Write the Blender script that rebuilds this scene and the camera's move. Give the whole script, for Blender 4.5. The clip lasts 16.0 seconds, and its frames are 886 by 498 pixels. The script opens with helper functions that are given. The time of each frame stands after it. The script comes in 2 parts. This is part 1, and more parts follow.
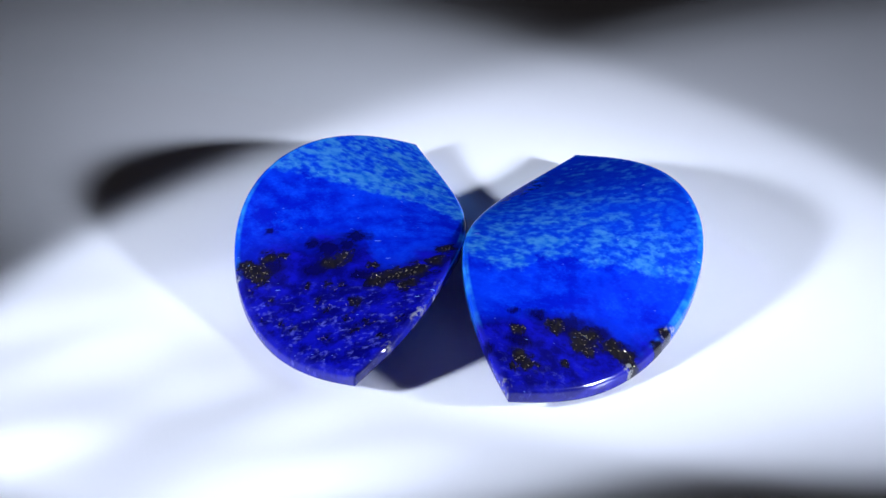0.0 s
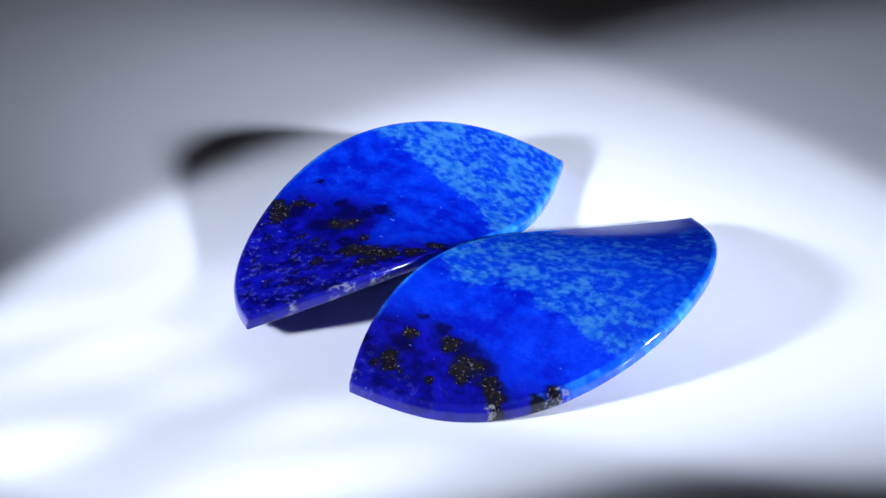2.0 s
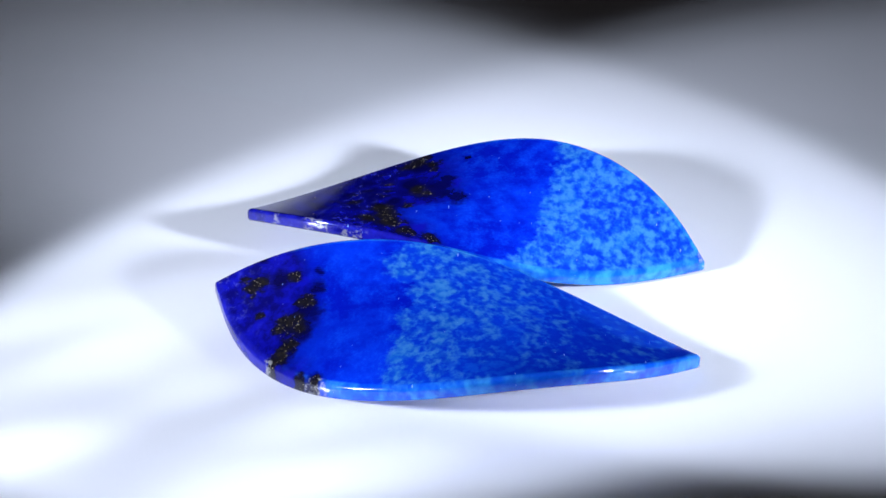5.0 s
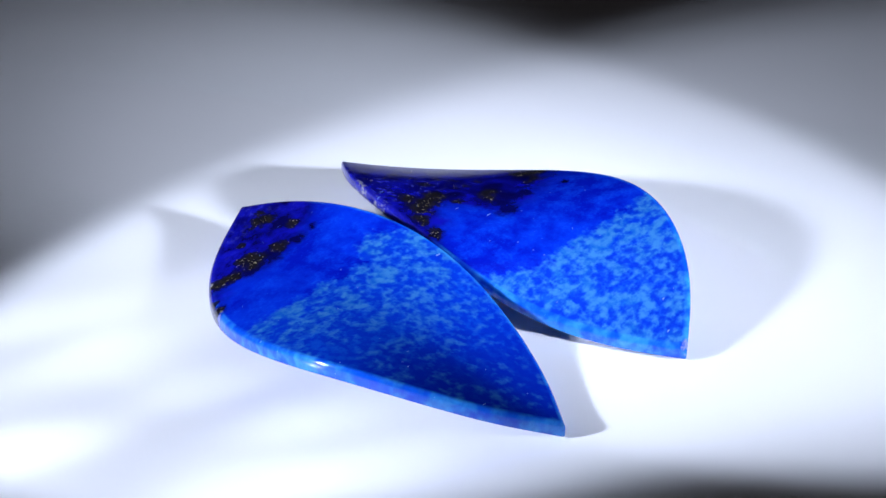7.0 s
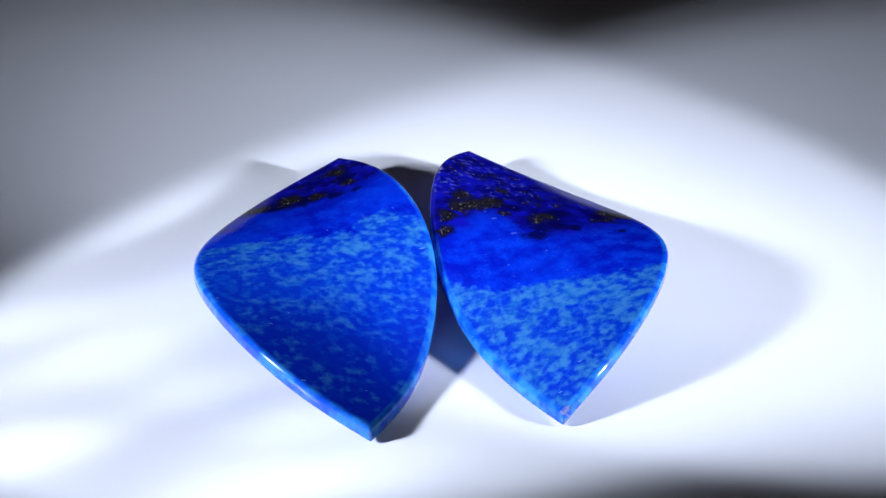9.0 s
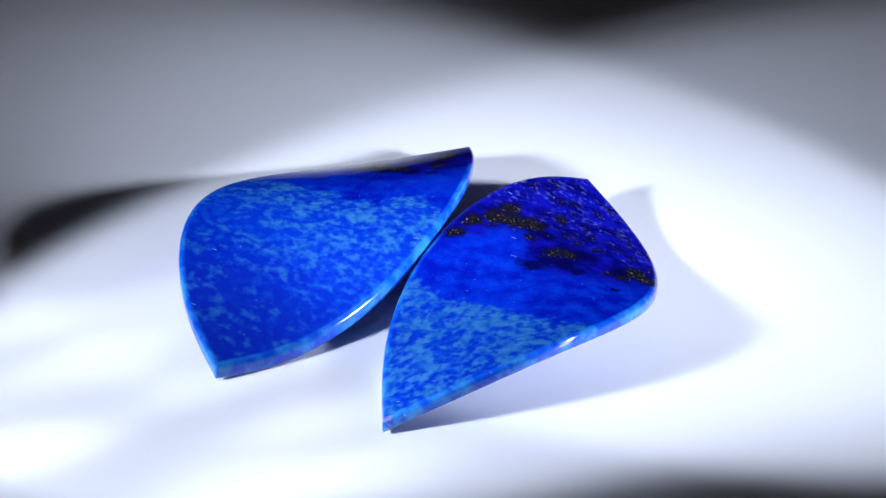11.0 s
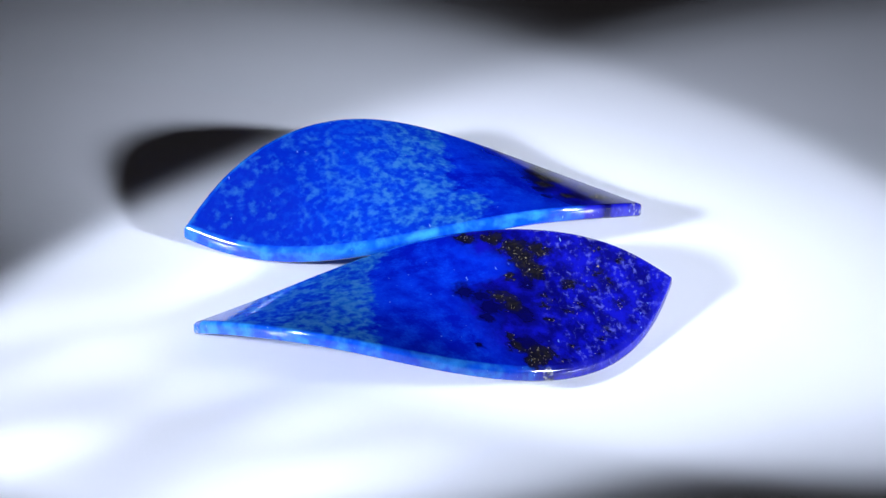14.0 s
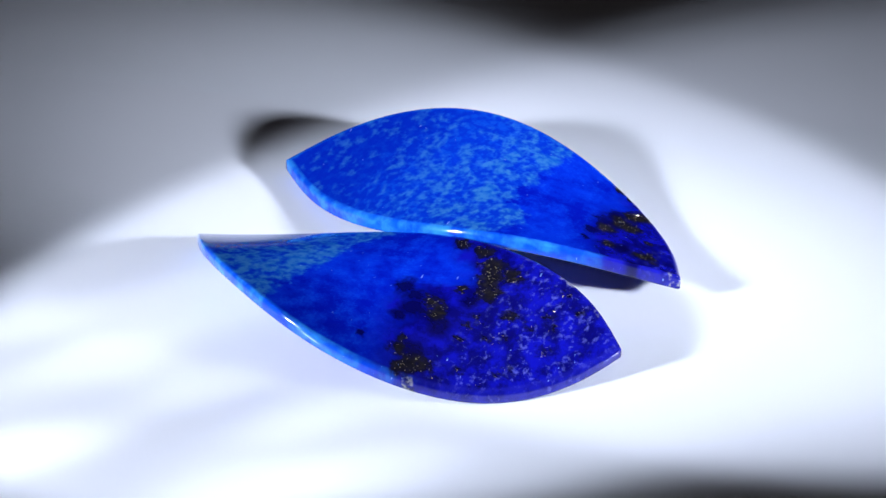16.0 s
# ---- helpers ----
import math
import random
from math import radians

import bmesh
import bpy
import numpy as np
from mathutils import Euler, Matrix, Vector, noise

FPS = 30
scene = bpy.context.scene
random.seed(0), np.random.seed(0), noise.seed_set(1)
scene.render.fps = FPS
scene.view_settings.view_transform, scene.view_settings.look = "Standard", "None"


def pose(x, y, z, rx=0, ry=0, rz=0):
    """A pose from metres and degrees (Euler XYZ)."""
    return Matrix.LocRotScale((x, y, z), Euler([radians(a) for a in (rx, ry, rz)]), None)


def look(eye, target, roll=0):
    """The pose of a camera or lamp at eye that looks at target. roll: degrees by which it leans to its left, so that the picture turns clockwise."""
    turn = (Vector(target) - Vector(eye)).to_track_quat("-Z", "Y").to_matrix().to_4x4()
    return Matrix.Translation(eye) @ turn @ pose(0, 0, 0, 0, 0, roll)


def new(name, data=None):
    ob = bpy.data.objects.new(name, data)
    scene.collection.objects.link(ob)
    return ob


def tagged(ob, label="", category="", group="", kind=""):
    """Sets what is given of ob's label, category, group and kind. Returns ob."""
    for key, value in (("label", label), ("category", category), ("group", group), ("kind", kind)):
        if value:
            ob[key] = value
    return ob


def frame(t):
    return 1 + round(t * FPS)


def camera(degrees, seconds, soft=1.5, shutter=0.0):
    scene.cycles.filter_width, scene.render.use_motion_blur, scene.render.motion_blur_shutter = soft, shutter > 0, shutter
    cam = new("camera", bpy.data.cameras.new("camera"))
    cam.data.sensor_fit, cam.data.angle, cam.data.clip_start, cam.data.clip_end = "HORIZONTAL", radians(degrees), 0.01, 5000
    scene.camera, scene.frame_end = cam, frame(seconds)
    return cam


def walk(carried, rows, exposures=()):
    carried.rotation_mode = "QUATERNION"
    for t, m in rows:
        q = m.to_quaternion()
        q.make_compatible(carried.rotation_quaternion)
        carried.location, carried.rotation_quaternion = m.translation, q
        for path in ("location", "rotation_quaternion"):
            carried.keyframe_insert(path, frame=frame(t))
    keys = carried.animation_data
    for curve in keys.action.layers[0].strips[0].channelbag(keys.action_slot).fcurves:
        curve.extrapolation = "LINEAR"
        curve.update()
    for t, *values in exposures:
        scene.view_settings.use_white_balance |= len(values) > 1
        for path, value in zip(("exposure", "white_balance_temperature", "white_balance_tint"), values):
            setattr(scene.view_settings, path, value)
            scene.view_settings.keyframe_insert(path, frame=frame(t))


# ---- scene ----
# Two bent slabs of polished lapis lazuli turn on a glossy white turntable between two low spotlights.
# All plan numbers are in parts of D, the distance from the lens to the turntable's axis; the platter's top is z = 0.
D = 0.25
RATE = -18.1835            # degrees a second, clockwise seen from above
REST = 0.0195              # height of the stones' zero level above the platter, in D

cam = camera(23.56, 16.0, soft=1.5)
eye = Vector((-0.0021, -0.8515, 0.5244 + REST)) * D
aim = Vector((-0.0021, 0.0, REST)) * D
walk(cam, [(0.0, look(eye, aim, 1.40)), (16.0, look(eye, aim, 1.40))])

# ---- light ----
world = bpy.data.worlds.new("dim_studio")
world.use_nodes = True
world.node_tree.nodes["Background"].inputs[0].default_value = (0.64, 0.58, 0.62, 1)
world.node_tree.nodes["Background"].inputs[1].default_value = 0.05
scene.world = world
scene.view_settings.exposure = 0.0


def emitter(place, goal, half, watts, blend, wide, roll, size):
    """One small disc of light in a lamp head; wide stretches its cone across the beam."""
    data = bpy.data.lights.new("spotlight", "SPOT")
    data.energy, data.color = watts, (0.742, 0.812, 1.0)
    data.spot_size, data.spot_blend, data.shadow_soft_size = radians(2 * half), blend, size
    lamp = new("spotlight", data)
    lamp.matrix_world = look(place, goal, roll) @ Matrix.Diagonal((wide, 1, 1, 1))
    tagged(lamp, "small unseen spot lamp, one of several that build up a low spotlight's uneven beam", "lamp", "emitters of the spotlights")


def spotlight(place, target, half, wide, roll, flood, core, core_target, core_half, extra_beams=()):
    """A lamp head: seven emitters whose even beams cross over the platter, an added soft core lamp with its own aim,
    and extra spots added to imitate an uneven reflector's bright patches: where they fall, half angle, watts."""
    middle = Vector((place[0], place[1], place[2] + REST)) * D
    head = look(middle, Vector((*target, 0.0)) * D)
    goal = head @ Vector((0, 0, -1.0 * D))      # where the seven beams cross
    for k in range(7):
        out = 0.0 if k == 0 else 0.014
        offset = head.to_3x3() @ Vector((out * math.cos(k * math.pi / 3), out * math.sin(k * math.pi / 3), 0))
        emitter(middle + offset, goal, half * 1.02, flood / 7, 0.06, wide, roll, 0.0030)
    # soft lamp added to lift the brightness, aimed apart from the seven
    emitter(middle, Vector((*core_target, 0.0)) * D, core_half, core, 1.0, wide, roll, 0.012)
    # extra spot lamps, added only to brighten patches of the platter
    for x, y, spread, watts in extra_beams:
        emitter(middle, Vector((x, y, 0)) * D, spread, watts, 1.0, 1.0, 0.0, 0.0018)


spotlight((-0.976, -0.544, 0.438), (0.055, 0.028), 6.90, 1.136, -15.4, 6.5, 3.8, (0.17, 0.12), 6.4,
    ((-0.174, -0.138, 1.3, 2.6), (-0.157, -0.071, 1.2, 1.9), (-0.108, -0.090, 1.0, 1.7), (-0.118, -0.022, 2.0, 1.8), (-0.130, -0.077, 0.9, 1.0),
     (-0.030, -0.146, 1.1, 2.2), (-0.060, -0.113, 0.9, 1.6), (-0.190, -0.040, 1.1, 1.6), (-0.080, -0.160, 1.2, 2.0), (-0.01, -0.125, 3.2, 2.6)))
spotlight((1.050, -0.427, 0.362), (0.068, 0.048), 4.72, 1.78, 10.8, 4.2, 8.4, (-0.055, 0.105), 5.5)


# ---- materials ----
class Nodes:
    """A node material, wired by short calls."""

    def __init__(self, name):
        self.mat = bpy.data.materials.new(name)
        self.mat.use_nodes = True
        self.tree = self.mat.node_tree
        self.shader = self.tree.nodes["Principled BSDF"]

    def put(self, value, socket):
        if isinstance(value, bpy.types.NodeSocket):
            self.tree.links.new(value, socket)
        else:
            socket.default_value = value

    def node(self, kind):
        return self.tree.nodes.new(kind)

    def coords(self, sx, sy, sz, turn=0.0):
        c = self.node("ShaderNodeTexCoord")
        m = self.node("ShaderNodeMapping")
        self.put(c.outputs["Object"], m.inputs["Vector"])
        m.inputs["Rotation"].default_value = (0, 0, radians(turn))
        m.inputs["Scale"].default_value = (sx, sy, sz)
        return m.outputs["Vector"]

    def noise(self, vector, detail=4.0, rough=0.55, distort=0.0):
        n = self.node("ShaderNodeTexNoise")
        self.put(vector, n.inputs["Vector"])
        n.inputs["Scale"].default_value = 1.0
        n.inputs["Detail"].default_value = detail
        n.inputs["Roughness"].default_value = rough
        n.inputs["Distortion"].default_value = distort
        return n.outputs["Fac"]

    def cells(self, vector):
        n = self.node("ShaderNodeTexVoronoi")
        self.put(vector, n.inputs["Vector"])
        n.inputs["Scale"].default_value = 1.0
        return n.outputs

    def field(self, name):
        n = self.node("ShaderNodeAttribute")
        n.attribute_name = name
        return n.outputs["Fac"]

    def calc(self, op, a, b=0.0):
        n = self.node("ShaderNodeMath")
        n.operation = op
        self.put(a, n.inputs[0])
        self.put(b, n.inputs[1])
        return n.outputs[0]

    def ramp(self, value, low, high, to_low=0.0, to_high=1.0):
        n = self.node("ShaderNodeMapRange")
        n.interpolation_type = "SMOOTHSTEP"
        for socket, v in zip(n.inputs, (value, low, high, to_low, to_high)):
            self.put(v, socket)
        return n.outputs[0]

    def mix(self, fac, a, b):
        n = self.node("ShaderNodeMix")
        n.data_type = "RGBA"
        self.put(fac, n.inputs[0])
        self.put((*a, 1) if isinstance(a, tuple) else a, n.inputs[6])
        self.put((*b, 1) if isinstance(b, tuple) else b, n.inputs[7])
        return n.outputs[2]

    def bump(self, height, strength, distance):
        n = self.node("ShaderNodeBump")
        n.inputs["Strength"].default_value, n.inputs["Distance"].default_value = strength, distance
        self.put(height, n.inputs["Height"])
        self.put(n.outputs["Normal"], self.shader.inputs["Normal"])

    def set(self, **values):
        for key, value in values.items():
            self.put(value, self.shader.inputs[key.replace("_", " ")])
        return self.mat


def lapis_material():
    """Polished lapis: royal blue, a milky light-blue mottled end, a navy end with pyrite and pale calcite flecks."""
    n = Nodes("polished_lapis_lazuli")
    ragged = n.noise(n.coords(440, 470, 440), 5.0, 0.65)
    broad = n.noise(n.coords(115, 130, 115), 3.0)
    fine = n.noise(n.coords(2700, 2900, 2700), 4.0, 0.6)
    wobble = n.calc("ADD", n.calc("MULTIPLY", n.calc("SUBTRACT", ragged, 0.5), 1.8), n.calc("MULTIPLY", n.calc("SUBTRACT", broad, 0.5), 0.8))

    # the royal blue middle, cloudy and finely grained
    blue = n.mix(n.ramp(n.calc("ADD", broad, n.calc("MULTIPLY", ragged, 0.9)), 0.70, 1.20), (0.0007, 0.006, 0.30), (0.0010, 0.024, 0.47))
    blue = n.mix(n.ramp(n.calc("ADD", n.calc("MULTIPLY", fine, 0.5), n.calc("MULTIPLY", ragged, 0.5)), 0.48, 0.68, 0.0, 0.45), blue, (0.004, 0.056, 0.55))

    # the mottled light end: milky clots with soft edges, sparser towards the deep tip
    clot = n.noise(n.coords(400, 450, 420, 8), 1.5, 0.5, 0.2)
    crumb = n.noise(n.coords(900, 1020, 950, 8), 2.0, 0.55, 0.15)
    thin = n.calc("MULTIPLY", n.ramp(n.field("deep"), -1.1, 0.6), 0.105)
    mottle = n.calc("SUBTRACT", n.calc("ADD", n.calc("MULTIPLY", clot, 0.50), n.calc("MULTIPLY", crumb, 0.50)), thin)
    milky = n.ramp(n.calc("ADD", mottle, n.calc("MULTIPLY", n.calc("SUBTRACT", broad, 0.5), 0.30)), 0.385, 0.615)
    light_zone = n.ramp(n.calc("ADD", n.field("light"), n.calc("MULTIPLY", wobble, 1.25)), -0.25, 0.35)
    deep_zone = n.ramp(n.calc("ADD", n.field("deep"), n.calc("MULTIPLY", wobble, 0.8)), -0.2, 1.0, 0.0, 0.7)
    milk = n.mix(n.ramp(crumb, 0.35, 0.68), (0.010, 0.118, 0.375), (0.038, 0.188, 0.40))
    ground = n.mix(n.ramp(crumb, 0.40, 0.65), (0.0014, 0.030, 0.40), (0.003, 0.062, 0.47))
    colour = n.mix(n.calc("MULTIPLY", light_zone, 0.8), blue, ground)
    colour = n.mix(deep_zone, colour, (0.0008, 0.011, 0.28))
    milky_here = n.calc("MULTIPLY", n.calc("MULTIPLY", milky, light_zone), n.ramp(n.field("deep"), -1.2, 0.6, 0.72, 0.38))
    colour = n.mix(milky_here, colour, milk)

    # the navy end
    swirl = n.noise(n.coords(230, 260, 230), 4.0, 0.6)
    dark_zone = n.ramp(n.calc("ADD", n.field("dark"), n.calc("ADD", wobble, n.calc("MULTIPLY", n.calc("SUBTRACT", swirl, 0.5), 2.2))), -0.7, 0.7)
    navy = n.mix(n.ramp(ragged, 0.38, 0.64), (0.0014, 0.0014, 0.095), (0.0035, 0.0045, 0.28))
    colour = n.mix(dark_zone, colour, navy)
    fleck = n.noise(n.coords(950, 1150, 950, 25), 4.5, 0.68, 0.3)
    flecks = n.calc("MULTIPLY", n.ramp(fleck, 0.53, 0.72, 0.0, 0.55), n.ramp(n.field("fleck"), 0.0, 0.8))
    colour = n.mix(flecks, colour, (0.10, 0.115, 0.50))

    # light through the thin cut edge, put into its colour: sky blue at the light end, violet at the navy end
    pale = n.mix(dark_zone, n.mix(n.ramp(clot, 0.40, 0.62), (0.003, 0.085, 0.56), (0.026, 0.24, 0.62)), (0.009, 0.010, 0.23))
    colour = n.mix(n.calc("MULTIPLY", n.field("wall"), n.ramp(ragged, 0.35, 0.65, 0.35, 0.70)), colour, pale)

    # black-blue smudges
    smudged = n.calc("ADD", n.field("smudge"), n.calc("MULTIPLY", n.calc("MULTIPLY", n.calc("SUBTRACT", ragged, 0.5), 1.8), n.ramp(n.field("smudge"), 0.0, 0.3)))
    colour = n.mix(n.ramp(smudged, 0.10, 0.90, 0.0, 0.90), colour, (0.0012, 0.0010, 0.036))

    # pyrite grounds: black-brown patches with a dark smudge round them
    rough_edge = n.noise(n.coords(700, 700, 700), 4.0, 0.68)
    spread = n.calc("ADD", n.field("pyrite"), n.calc("MULTIPLY", n.calc("MULTIPLY", n.calc("SUBTRACT", rough_edge, 0.5), 1.9), n.ramp(n.field("pyrite"), 0.0, 0.3)))
    colour = n.mix(n.ramp(spread, 0.0, 0.62, 0.0, 0.85), colour, (0.002, 0.002, 0.026))
    patch = n.ramp(spread, 0.22, 0.95)
    colour = n.mix(n.calc("MULTIPLY", patch, 0.93), colour, n.mix(n.ramp(fine, 0.42, 0.72), (0.003, 0.003, 0.007), (0.024, 0.020, 0.011)))
    grain = n.cells(n.coords(4600, 4600, 4600))
    metal = n.calc("MULTIPLY", n.calc("MULTIPLY", n.calc("GREATER_THAN", n.ramp(grain["Color"], 0.0, 1.0), 0.90), patch), n.calc("LESS_THAN", grain["Distance"], 0.36))
    colour = n.mix(metal, colour, (0.40, 0.35, 0.19))

    # silvery crystals that show on the cut edge
    crystal = n.noise(n.coords(1300, 1300, 1300), 3.0, 0.6)
    silver = n.calc("MULTIPLY", n.calc("MULTIPLY", n.field("wall"), n.ramp(n.field("silver"), 0.25, 0.6)), n.ramp(crystal, 0.48, 0.62))
    colour = n.mix(n.calc("MULTIPLY", silver, 0.65), colour, (0.26, 0.26, 0.25))

    # scattered pale nicks in the polish
    nick = n.cells(n.coords(140, 760, 300, 30))
    nicks = n.calc("MULTIPLY", n.calc("LESS_THAN", nick["Distance"], 0.055), n.calc("GREATER_THAN", nick["Color"], 0.42))
    chip = n.cells(n.coords(420, 1500, 700, -24))
    chips = n.calc("MULTIPLY", n.calc("LESS_THAN", chip["Distance"], 0.060), n.calc("GREATER_THAN", chip["Color"], 0.62))
    colour = n.mix(n.calc("MULTIPLY", n.calc("MAXIMUM", nicks, chips), 0.6), colour, (0.20, 0.34, 0.72))

    n.bump(n.calc("ADD", n.calc("MULTIPLY", fine, 0.4), metal), 0.12, 0.00006)
    return n.set(Base_Color=colour, Roughness=n.calc("ADD", n.ramp(fine, 0.3, 0.8, 0.035, 0.09), n.calc("ADD", n.calc("MULTIPLY", metal, 0.25), n.calc("MULTIPLY", n.field("wall"), 0.04))), Metallic=n.calc("MULTIPLY", metal, 0.8), IOR=1.5, Specular_IOR_Level=0.55)


def pyrite_material():
    n = Nodes("pyrite")
    v = n.noise(n.coords(5000, 5000, 5000), 3.0)
    return n.set(Base_Color=n.mix(v, (0.26, 0.22, 0.10), (0.62, 0.55, 0.34)), Roughness=n.ramp(v, 0.3, 0.7, 0.15, 0.4), Metallic=0.9)


def white_platter_material():
    n = Nodes("glossy_white_acrylic")
    cloud = n.noise(n.coords(18, 18, 18), 3.0)
    grit = n.noise(n.coords(900, 900, 900), 3.0)
    colour = n.mix(cloud, (0.80, 0.81, 0.84), (0.84, 0.85, 0.87))
    n.bump(grit, 0.02, 0.00002)
    return n.set(Base_Color=colour, Roughness=n.ramp(cloud, 0.3, 0.7, 0.10, 0.16), IOR=1.46)


def matt_material(name, low, high, scale, rough):
    n = Nodes(name)
    v = n.noise(n.coords(scale, scale, scale), 5.0, 0.6)
    n.bump(v, 0.2, 0.0005)
    return n.set(Base_Color=n.mix(v, low, high), Roughness=rough)


LAPIS = lapis_material()
PYRITE = pyrite_material()
ACRYLIC = white_platter_material()
BLACK_CLOTH = matt_material("black_cloth", (0.012, 0.012, 0.014), (0.03, 0.03, 0.034), 300, 0.9)
DARK_PAINT = matt_material("dark_grey_paint", (0.020, 0.021, 0.024), (0.03, 0.031, 0.034), 40, 0.85)
BLACK_PLASTIC = matt_material("black_plastic", (0.02, 0.02, 0.02), (0.03, 0.03, 0.03), 500, 0.4)


# ---- unseen dark floor and walls added round the turntable, open above for dim ambient light ----
def box(name, low, high, material, label, category="", kind="structure"):
    bm = bmesh.new()
    bmesh.ops.create_cube(bm, size=1.0)
    for v in bm.verts:
        v.co = Vector([lo + (c + 0.5) * (hi - lo) for c, lo, hi in zip(v.co, low, high)])
    mesh = bpy.data.meshes.new(name)
    bm.to_mesh(mesh)
    bm.free()
    mesh.materials.append(material)
    return tagged(new(name, mesh), label, category, kind=kind)


TABLE = -0.034
box("floor", (-0.5, -0.5, TABLE - 0.03), (0.5, 0.5, TABLE), BLACK_CLOTH, "unseen black cloth floor, added under the turntable", "floor")
box("wall_north", (-0.5, 0.5, TABLE - 0.03), (0.5, 0.52, 0.7), DARK_PAINT, "unseen dark grey wall, added to close off reflections", "wall")
box("wall_south", (-0.5, -0.52, TABLE - 0.03), (0.5, -0.5, 0.7), DARK_PAINT, "unseen dark grey wall, added to close off reflections", "wall")
box("wall_east", (0.5, -0.52, TABLE - 0.03), (0.52, 0.52, 0.7), DARK_PAINT, "unseen dark grey wall, added to close off reflections", "wall")
box("wall_west", (-0.52, -0.52, TABLE - 0.03), (-0.5, 0.52, 0.7), DARK_PAINT, "unseen dark grey wall, added to close off reflections", "wall")


def part(name, bm, material, parent=None, label=""):
    """Link a bmesh as one mesh object, under a thing if one is given."""
    mesh = bpy.data.meshes.new(name)
    bm.to_mesh(mesh)
    bm.free()
    mesh.materials.append(material)
    ob = new(name, mesh)
    ob.parent = parent
    return tagged(ob, label)


def lathe(profile, steps):
    """A bmesh turned round z from (radius, height) pairs; the ends lie on the axis."""
    bm = bmesh.new()
    rings = []
    for r, z in profile:
        if r == 0:
            rings.append([bm.verts.new((0, 0, z))])
        else:
            rings.append([bm.verts.new((r * math.cos(2 * math.pi * k / steps), r * math.sin(2 * math.pi * k / steps), z)) for k in range(steps)])
    for a, b in zip(rings, rings[1:]):
        for k in range(steps):
            quad = [a[k % len(a)], b[k % len(b)], b[(k + 1) % len(b)], a[(k + 1) % len(a)]]
            bm.faces.new(list(dict.fromkeys(quad)))
    for f in bm.faces:
        f.smooth = True
    bmesh.ops.recalc_face_normals(bm, faces=bm.faces)
    return bm


def turntable():
    thing = tagged(new("turntable"), "glossy white round turntable platter on a black base", "turntable")
    r = 0.15
    rim = [(0, 0), (r - 0.003, 0), (r - 0.001, -0.0008), (r, -0.003), (r, -0.010), (r - 0.002, -0.012), (0, -0.012)]
    part("platter", lathe(rim, 160), ACRYLIC, thing, "glossy white acrylic platter")
    foot = [(0, -0.0121), (0.10, -0.0121), (0.11, -0.016), (0.112, TABLE + 0.003), (0.108, TABLE), (0, TABLE)]
    part("base", lathe(foot, 96), BLACK_PLASTIC, thing, "black plastic base")
    return thing


# ---- the stones ----
def spline(points, count):
    """A natural cubic curve through plan points, at even steps of its length, without the last point."""
    p = np.array(points, float)
    s = np.concatenate([[0], np.cumsum(np.hypot(*np.diff(p, axis=0).T))])
    n, h = len(p), np.diff(s)
    a, b = np.eye(n), np.zeros((n, 2))
    for i in range(1, n - 1):
        a[i, i - 1:i + 2] = h[i - 1], 2 * (h[i - 1] + h[i]), h[i]
        b[i] = 6 * ((p[i + 1] - p[i]) / h[i] - (p[i] - p[i - 1]) / h[i - 1])
    m = np.linalg.solve(a, b)
    out = []
    for u in np.linspace(0, s[-1], count, endpoint=False):
        i = min(np.searchsorted(s, u, side="right") - 1, n - 2)
        f, g, w = s[i + 1] - u, u - s[i], h[i]
        out.append(m[i] * f ** 3 / (6 * w) + m[i + 1] * g ** 3 / (6 * w) + (p[i] / w - m[i] * w / 6) * f + (p[i + 1] / w - m[i + 1] * w / 6) * g)
    return out


def pyrite(parent, spot, surface, inside, centre, rng):
    """One inclusion: a cluster of small faceted grains set in the polished surface."""
    bm = bmesh.new()
    sx, sy, r = spot
    for _ in range(int(2 + 2.2e5 * r * r)):
        a, q = rng.uniform(0, 2 * math.pi), r * 1.05 * math.sqrt(rng.random())
        x, y = sx + q * math.cos(a) - centre[0], sy + 0.8 * q * math.sin(a) - centre[1]
        if not inside(x, y):
            continue
        size = rng.uniform(0.00014, 0.00034) * (2.2 if rng.random() < 0.12 else 1.0)
        made = bmesh.ops.create_icosphere(bm, subdivisions=1, radius=size * D)["verts"]
        turn = Euler((rng.uniform(0, 6), rng.uniform(0, 6), rng.uniform(0, 6))).to_matrix()
        for v in made:
            v.co = turn @ (v.co * rng.uniform(0.6, 1.3))
            v.co.z *= 0.35
            v.co += Vector((x, y, surface(x, y))) * D
    if not bm.verts:
        return bm.free()
    return part("pyrite_inclusion", bm, PYRITE, parent, "glittering pale gold pyrite grains")


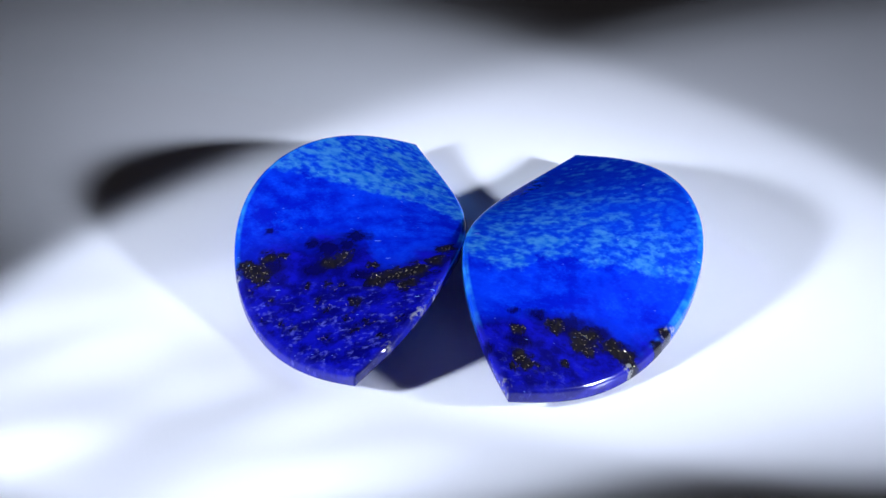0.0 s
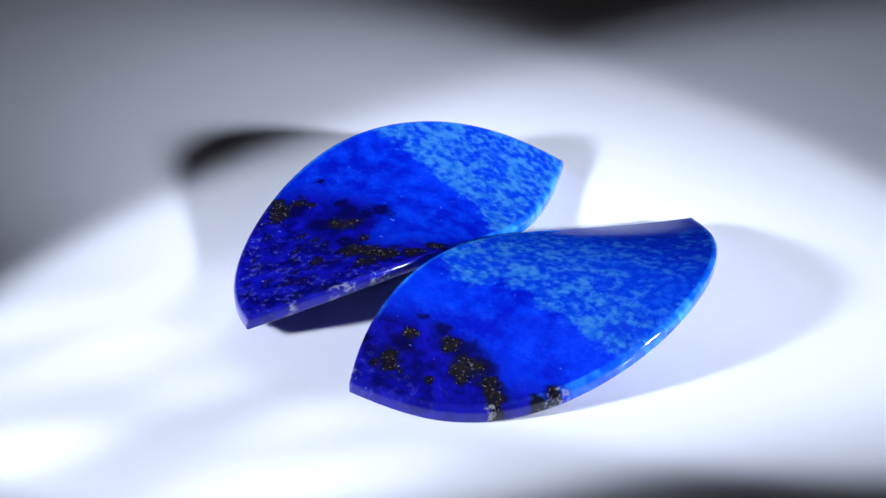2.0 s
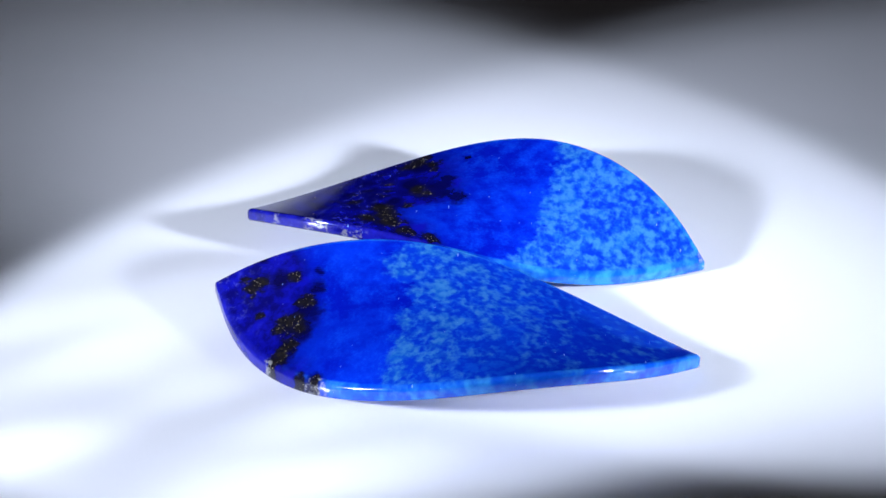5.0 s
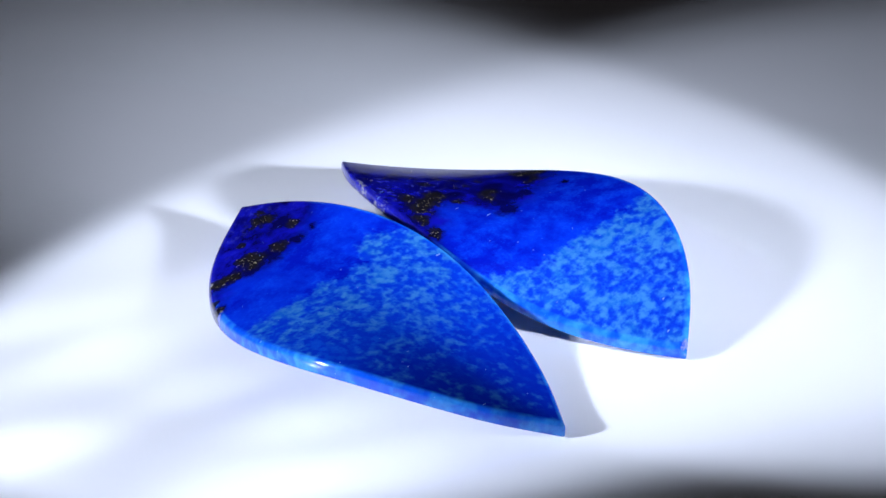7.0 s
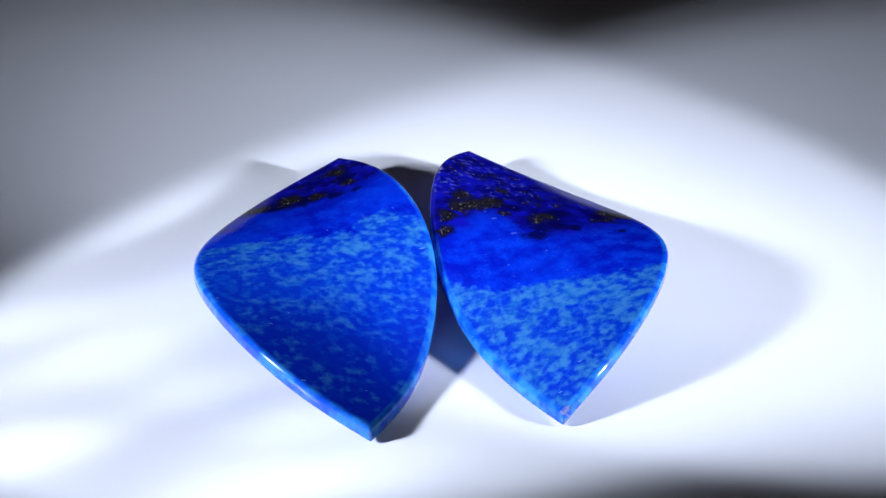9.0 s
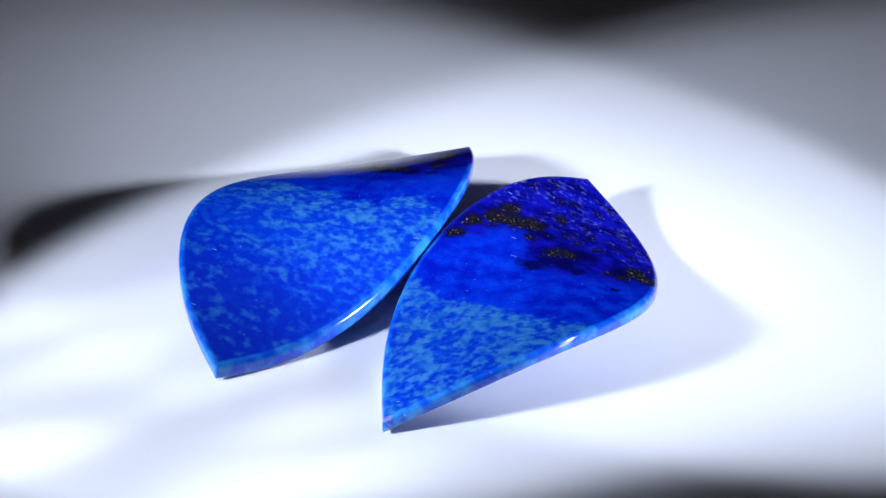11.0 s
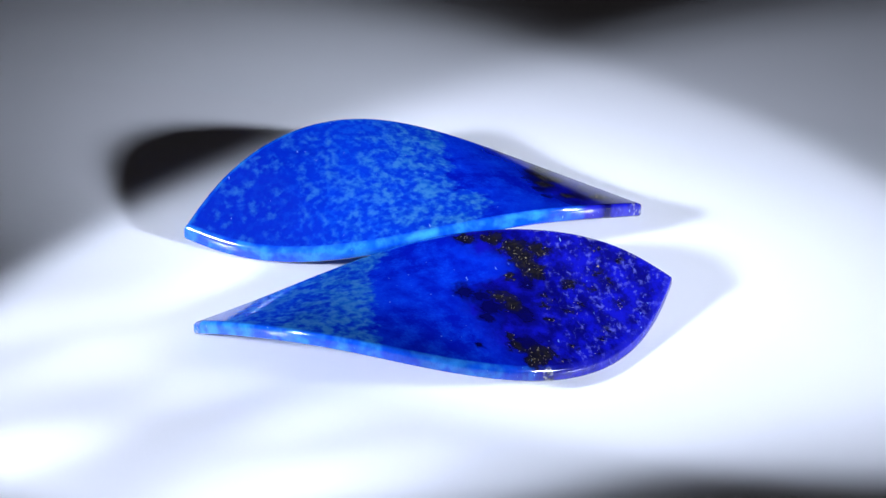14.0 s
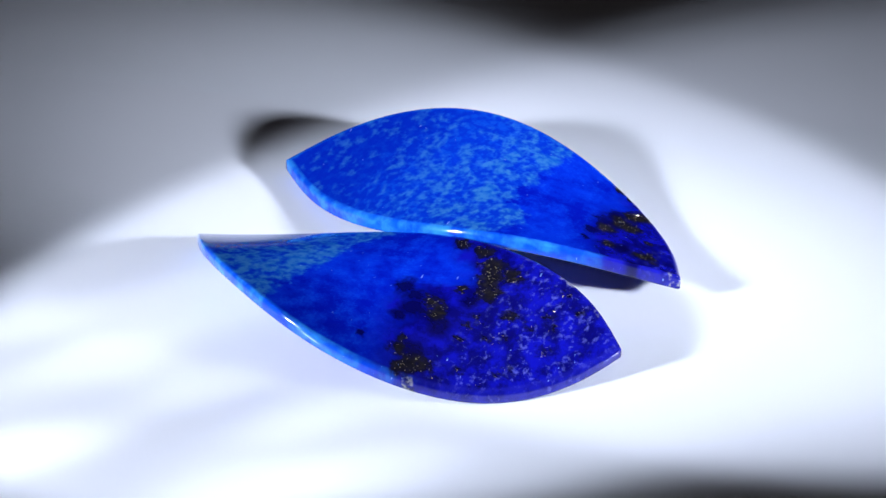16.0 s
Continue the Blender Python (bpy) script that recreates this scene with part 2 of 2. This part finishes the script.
def stone(label, centre, tips, side_one, side_two, bend, thick, fields, spots):
    """A leaf-shaped slab, bent as a whole: an outline with two tips, a curved top, a parallel underside and a rounded rim."""
    around = spline([tips[0], *side_one, tips[1]], 170) + spline([tips[1], *side_two, tips[0]], 190)
    rim = np.array(around) - centre
    n = len(rim)

    def top(x, y):
        powers = (0, 0), (1, 0), (0, 1), (2, 0), (1, 1), (0, 2), (3, 0), (2, 1), (1, 2), (0, 3), (4, 0), (3, 1), (2, 2), (1, 3), (0, 4)
        return sum(c * x ** i * y ** j for c, (i, j) in zip(bend, powers))

    reach = np.hypot(*rim.T)
    # rings from the middle of the top over the rim to the middle of the underside: inset from the rim, drop below the top
    r = 0.0022
    rounding = [(r * (1 - math.sin(a)), r * (1 - math.cos(a))) for a in np.linspace(0, math.pi / 2, 6)]
    levels = [("in", k / 56.0, 0.0) for k in range(1, 56)] + [("rim", i, d) for i, d in rounding]
    levels += [("rim", 0.0, thick * 0.5)] + [("rim", i, thick - d) for i, d in reversed(rounding)] + [("in", k / 24.0, thick) for k in range(23, 0, -1)]
    co = []
    for kind, v, drop in levels:
        if kind == "in":
            q = rim * (1 - (r / reach))[:, None] * v
        else:
            q = rim * (1 - v / reach)[:, None]
        z = top(q[:, 0], q[:, 1]) - drop + REST
        co.append(np.column_stack([q, z]))
    rings = len(co)
    sunk = min(c[:, 2].min() for c in co)      # let it rest on the platter
    co = [c - (0, 0, sunk) for c in co]
    co = np.concatenate(co + [[[0, 0, bend[0] + REST - sunk], [0, 0, bend[0] - thick + REST - sunk]]])
    faces = []
    for k in range(rings - 1):
        for i in range(n):
            j = (i + 1) % n
            faces.append((k * n + i, (k + 1) * n + i, (k + 1) * n + j, k * n + j))
    for i in range(n):
        j = (i + 1) % n
        faces.append((rings * n, i, j))
        faces.append((rings * n + 1, (rings - 1) * n + j, (rings - 1) * n + i))
    mesh = bpy.data.meshes.new("lapis_cabochon")
    mesh.from_pydata((co * D).tolist(), [], faces)
    mesh.polygons.foreach_set("use_smooth", [True] * len(mesh.polygons))
    plan = co[:, :2] + centre
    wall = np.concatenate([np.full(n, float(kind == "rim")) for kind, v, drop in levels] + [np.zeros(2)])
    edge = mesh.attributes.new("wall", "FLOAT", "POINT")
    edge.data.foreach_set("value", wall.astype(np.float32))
    drift = np.array([tuple(0.0020 * noise.noise_vector((x * 210, y * 210, 3.7)) + 0.0017 * noise.noise_vector((x * 560, y * 560, 8.1)))[:2] for x, y in plan])
    plan = plan + drift
    for name, rule in fields.items():
        layer = mesh.attributes.new(name, "FLOAT", "POINT")
        layer.data.foreach_set("value", rule(plan[:, 0], plan[:, 1]).astype(np.float32))
    mesh.materials.append(LAPIS)
    ob = tagged(new("lapis_cabochon", mesh), label, "gemstone", "matched pair of stones")
    bearing = np.arctan2(rim[:, 1], rim[:, 0])
    order = np.argsort(bearing)

    def inside(x, y):
        return math.hypot(x, y) < np.interp(math.atan2(y, x), bearing[order], reach[order], period=2 * math.pi) - 0.003

    rng = random.Random(7)
    for spot in spots:
        pyrite(ob, spot, lambda x, y: top(x, y) + REST - sunk, inside, centre, rng)
    ob["middle"] = (float(centre[0]), float(centre[1]))
    ob.location = (centre[0] * D, centre[1] * D, 0)
    return ob


def blobs(spots, faint=()):
    """A field of soft round spots: x, y, radius; the faint ones reach half the strength."""
    def rule(x, y):
        v = np.zeros_like(x)
        for sx, sy, r in spots:
            v = np.maximum(v, 1.15 * np.exp(-(((x - sx) / r) ** 2 + ((y - sy) / (0.8 * r)) ** 2)))
        for sx, sy, r in faint:
            v = np.maximum(v, 0.55 * np.exp(-(((x - sx) / r) ** 2 + ((y - sy) / (1.3 * r)) ** 2)))
        return v
    return rule


def bounds(points, width, sign):
    """How far a place lies past a line y(x) through the points, in parts of width."""
    xs, ys = zip(*points)
    return lambda x, y: sign * (y - np.interp(x, xs, ys)) / width


SPOTS_A = ((-0.0902, -0.0163, 0.0060), (-0.0930, -0.0139, 0.0040), (-0.0860, -0.0217, 0.0050), (-0.0828, -0.0094, 0.0042),
    (-0.0757, -0.0086, 0.0028), (-0.0541, -0.0155, 0.0060), (-0.0478, -0.0112, 0.0038), (-0.0235, -0.0305, 0.0080),
    (-0.0317, -0.0334, 0.0060), (-0.0145, -0.0279, 0.0068), (-0.0176, -0.0390, 0.0050), (-0.0051, -0.0197, 0.0052),
    (-0.0011, -0.0080, 0.0042), (-0.0337, -0.0209, 0.0030))
SPECKS_A = ((-0.0546, -0.0307, 0.0030), (-0.0492, -0.0342, 0.0032), (-0.0636, -0.0312, 0.0024), (-0.0416, -0.0469, 0.0034),
    (-0.0577, -0.0438, 0.0027), (-0.0802, -0.0365, 0.0022), (-0.0442, -0.0560, 0.0026), (-0.0737, -0.0536, 0.0025),
    (-0.0345, -0.0642, 0.0030), (-0.0399, -0.0662, 0.0026), (-0.0543, -0.0668, 0.0028), (-0.0886, -0.0292, 0.0025),
    (-0.0832, -0.0471, 0.0020), (-0.0285, -0.0762, 0.0024), (-0.0527, -0.0676, 0.0024), (-0.0693, -0.0565, 0.0026),
    (-0.0206, -0.0653, 0.0028), (-0.0534, -0.0477, 0.0026), (-0.0982, -0.0200, 0.0030))
SMUDGES_A = ((-0.0427, 0.0037, 0.0062), (-0.0470, -0.0030, 0.0055), (-0.0560, -0.0060, 0.0075), (-0.0640, -0.0020, 0.0050),
    (-0.0835, 0.0069, 0.0030), (-0.0600, -0.0200, 0.0075), (-0.0810, -0.0150, 0.0070), (-0.0400, -0.0270, 0.0060))
STONE_A = stone(
    "dark-ended leaf-shaped lapis slab, polished, pyrite patches, curved, on white platter",
    np.array((-0.042, 0.008)), ((-0.0389, -0.0986), (-0.0173, 0.1235)),
    ((-0.0238, -0.0824), (-0.0018, -0.0376), (0.0085, 0.0106), (0.0062, 0.0564)),
    ((-0.0412, 0.1091), (-0.0779, 0.0723), (-0.0975, 0.0319), (-0.0946, -0.0306), (-0.0766, -0.0649), (-0.0501, -0.0906)),
    (0.004467, 0.009049, 0.05042, -0.5863, -4.457, -0.7307, -2.732, -6.622, -0.7623, -1.814, -6.192, 3.67, 14.26, 56.0, 13.71), 0.0070,
    dict(light=bounds(((-0.10, 0.056), (-0.056, 0.049), (-0.034, 0.048), (-0.012, 0.042), (0.004, 0.029)), 0.010, 1),
         dark=bounds(((-0.10, -0.008), (-0.0906, -0.005), (-0.0672, 0.001), (-0.0516, 0.004), (-0.038, 0.003), (-0.033, -0.018), (-0.022, -0.022), (-0.010, -0.014), (0.002, 0.001)), 0.016, -1),
         fleck=bounds(((-0.1, -0.018), (0.0, -0.034)), 0.025, -1),
         deep=bounds(((-0.1, 0.20), (0.0, 0.20)), 0.03, 1),
         silver=blobs(((-0.0985, -0.020, 0.0035), (-0.013, -0.063, 0.007), (-0.025, -0.084, 0.004), (-0.004, -0.045, 0.007), (-0.0173, 0.1225, 0.0034))),
         smudge=blobs(SMUDGES_A), pyrite=blobs(SPOTS_A, SPECKS_A)), SPOTS_A + SPECKS_A)

SPOTS_B = ((0.0315, -0.0696, 0.0036), (0.0476, -0.0630, 0.0050), (0.0606, -0.0688, 0.0070), (0.0638, -0.0638, 0.0042),
    (0.0734, -0.0676, 0.0046), (0.0789, -0.0710, 0.0048), (0.0326, -0.0845, 0.0042), (0.0356, -0.0881, 0.0050),
    (0.0288, -0.0921, 0.0028), (0.0527, -0.0837, 0.0024), (0.0640, -0.0740, 0.0036), (0.0812, -0.0750, 0.0036),
    (0.0957, -0.0616, 0.0032), (0.1004, -0.0550, 0.0034))
SMUDGES_B = ((0.0178, -0.0852, 0.0040), (0.0303, -0.0580, 0.0030), (0.0405, -0.0580, 0.0050), (0.0540, -0.0610, 0.0080),
    (0.0660, -0.0620, 0.0070), (0.0760, -0.0680, 0.0060), (0.0990, -0.0555, 0.0050), (0.0330, -0.0760, 0.0060))
STONE_B = stone(
    "light-ended leaf-shaped lapis slab, polished, milky blue mottling, curved, on white platter",
    np.array((0.0625, 0.002)), ((0.0274, -0.1066), (0.0656, 0.1151)),
    ((0.0595, -0.0936), (0.0877, -0.0713), (0.1097, -0.0380), (0.1205, 0.0035), (0.1092, 0.0617), (0.0869, 0.0955)),
    ((0.0454, 0.0929), (0.0215, 0.0527), (0.0089, 0.0094), (0.0090, -0.0479), (0.0219, -0.0954)),
    (0.007285, 0.01808, 0.007151, -0.1122, 3.421, -2.377, -3.889, 0.7265, -3.358, 1.408, 1.368, 20.36, -12.19, -44.72, 55.72), 0.0078,
    dict(light=bounds(((0.005, -0.012), (0.0203, -0.027), (0.0333, -0.026), (0.044, -0.015), (0.060, -0.018), (0.088, -0.0195), (0.115, -0.024)), 0.010, 1),
         dark=bounds(((0.01, -0.064), (0.0202, -0.064), (0.0406, -0.056), (0.0635, -0.059), (0.0787, -0.065), (0.0997, -0.056)), 0.012, -1),
         fleck=bounds(((0.0, -0.062), (0.1, -0.080)), 0.055, -1),
         deep=bounds(((0.0, 0.035), (0.043, 0.040), (0.087, 0.026), (0.114, 0.020)), 0.040, 1),
         silver=blobs(((0.083, -0.078, 0.0036), (0.101, -0.055, 0.0060), (0.026, -0.104, 0.003))),
         smudge=blobs(SMUDGES_B), pyrite=blobs(SPOTS_B)), SPOTS_B)

TURNTABLE = turntable()


# ---- what moves ----
def motions():
    """The platter and the stones on it turn evenly about the vertical axis."""
    for thing in (TURNTABLE, STONE_A, STONE_B):
        x, y = thing.get("middle", (0.0, 0.0))
        rows = []
        for k in range(33):
            turn = RATE * k * 0.5
            c, s = math.cos(radians(turn)), math.sin(radians(turn))
            rows.append((k * 0.5, pose((x * c - y * s) * D, (x * s + y * c) * D, 0, 0, 0, turn)))
        walk(thing, rows)


motions()
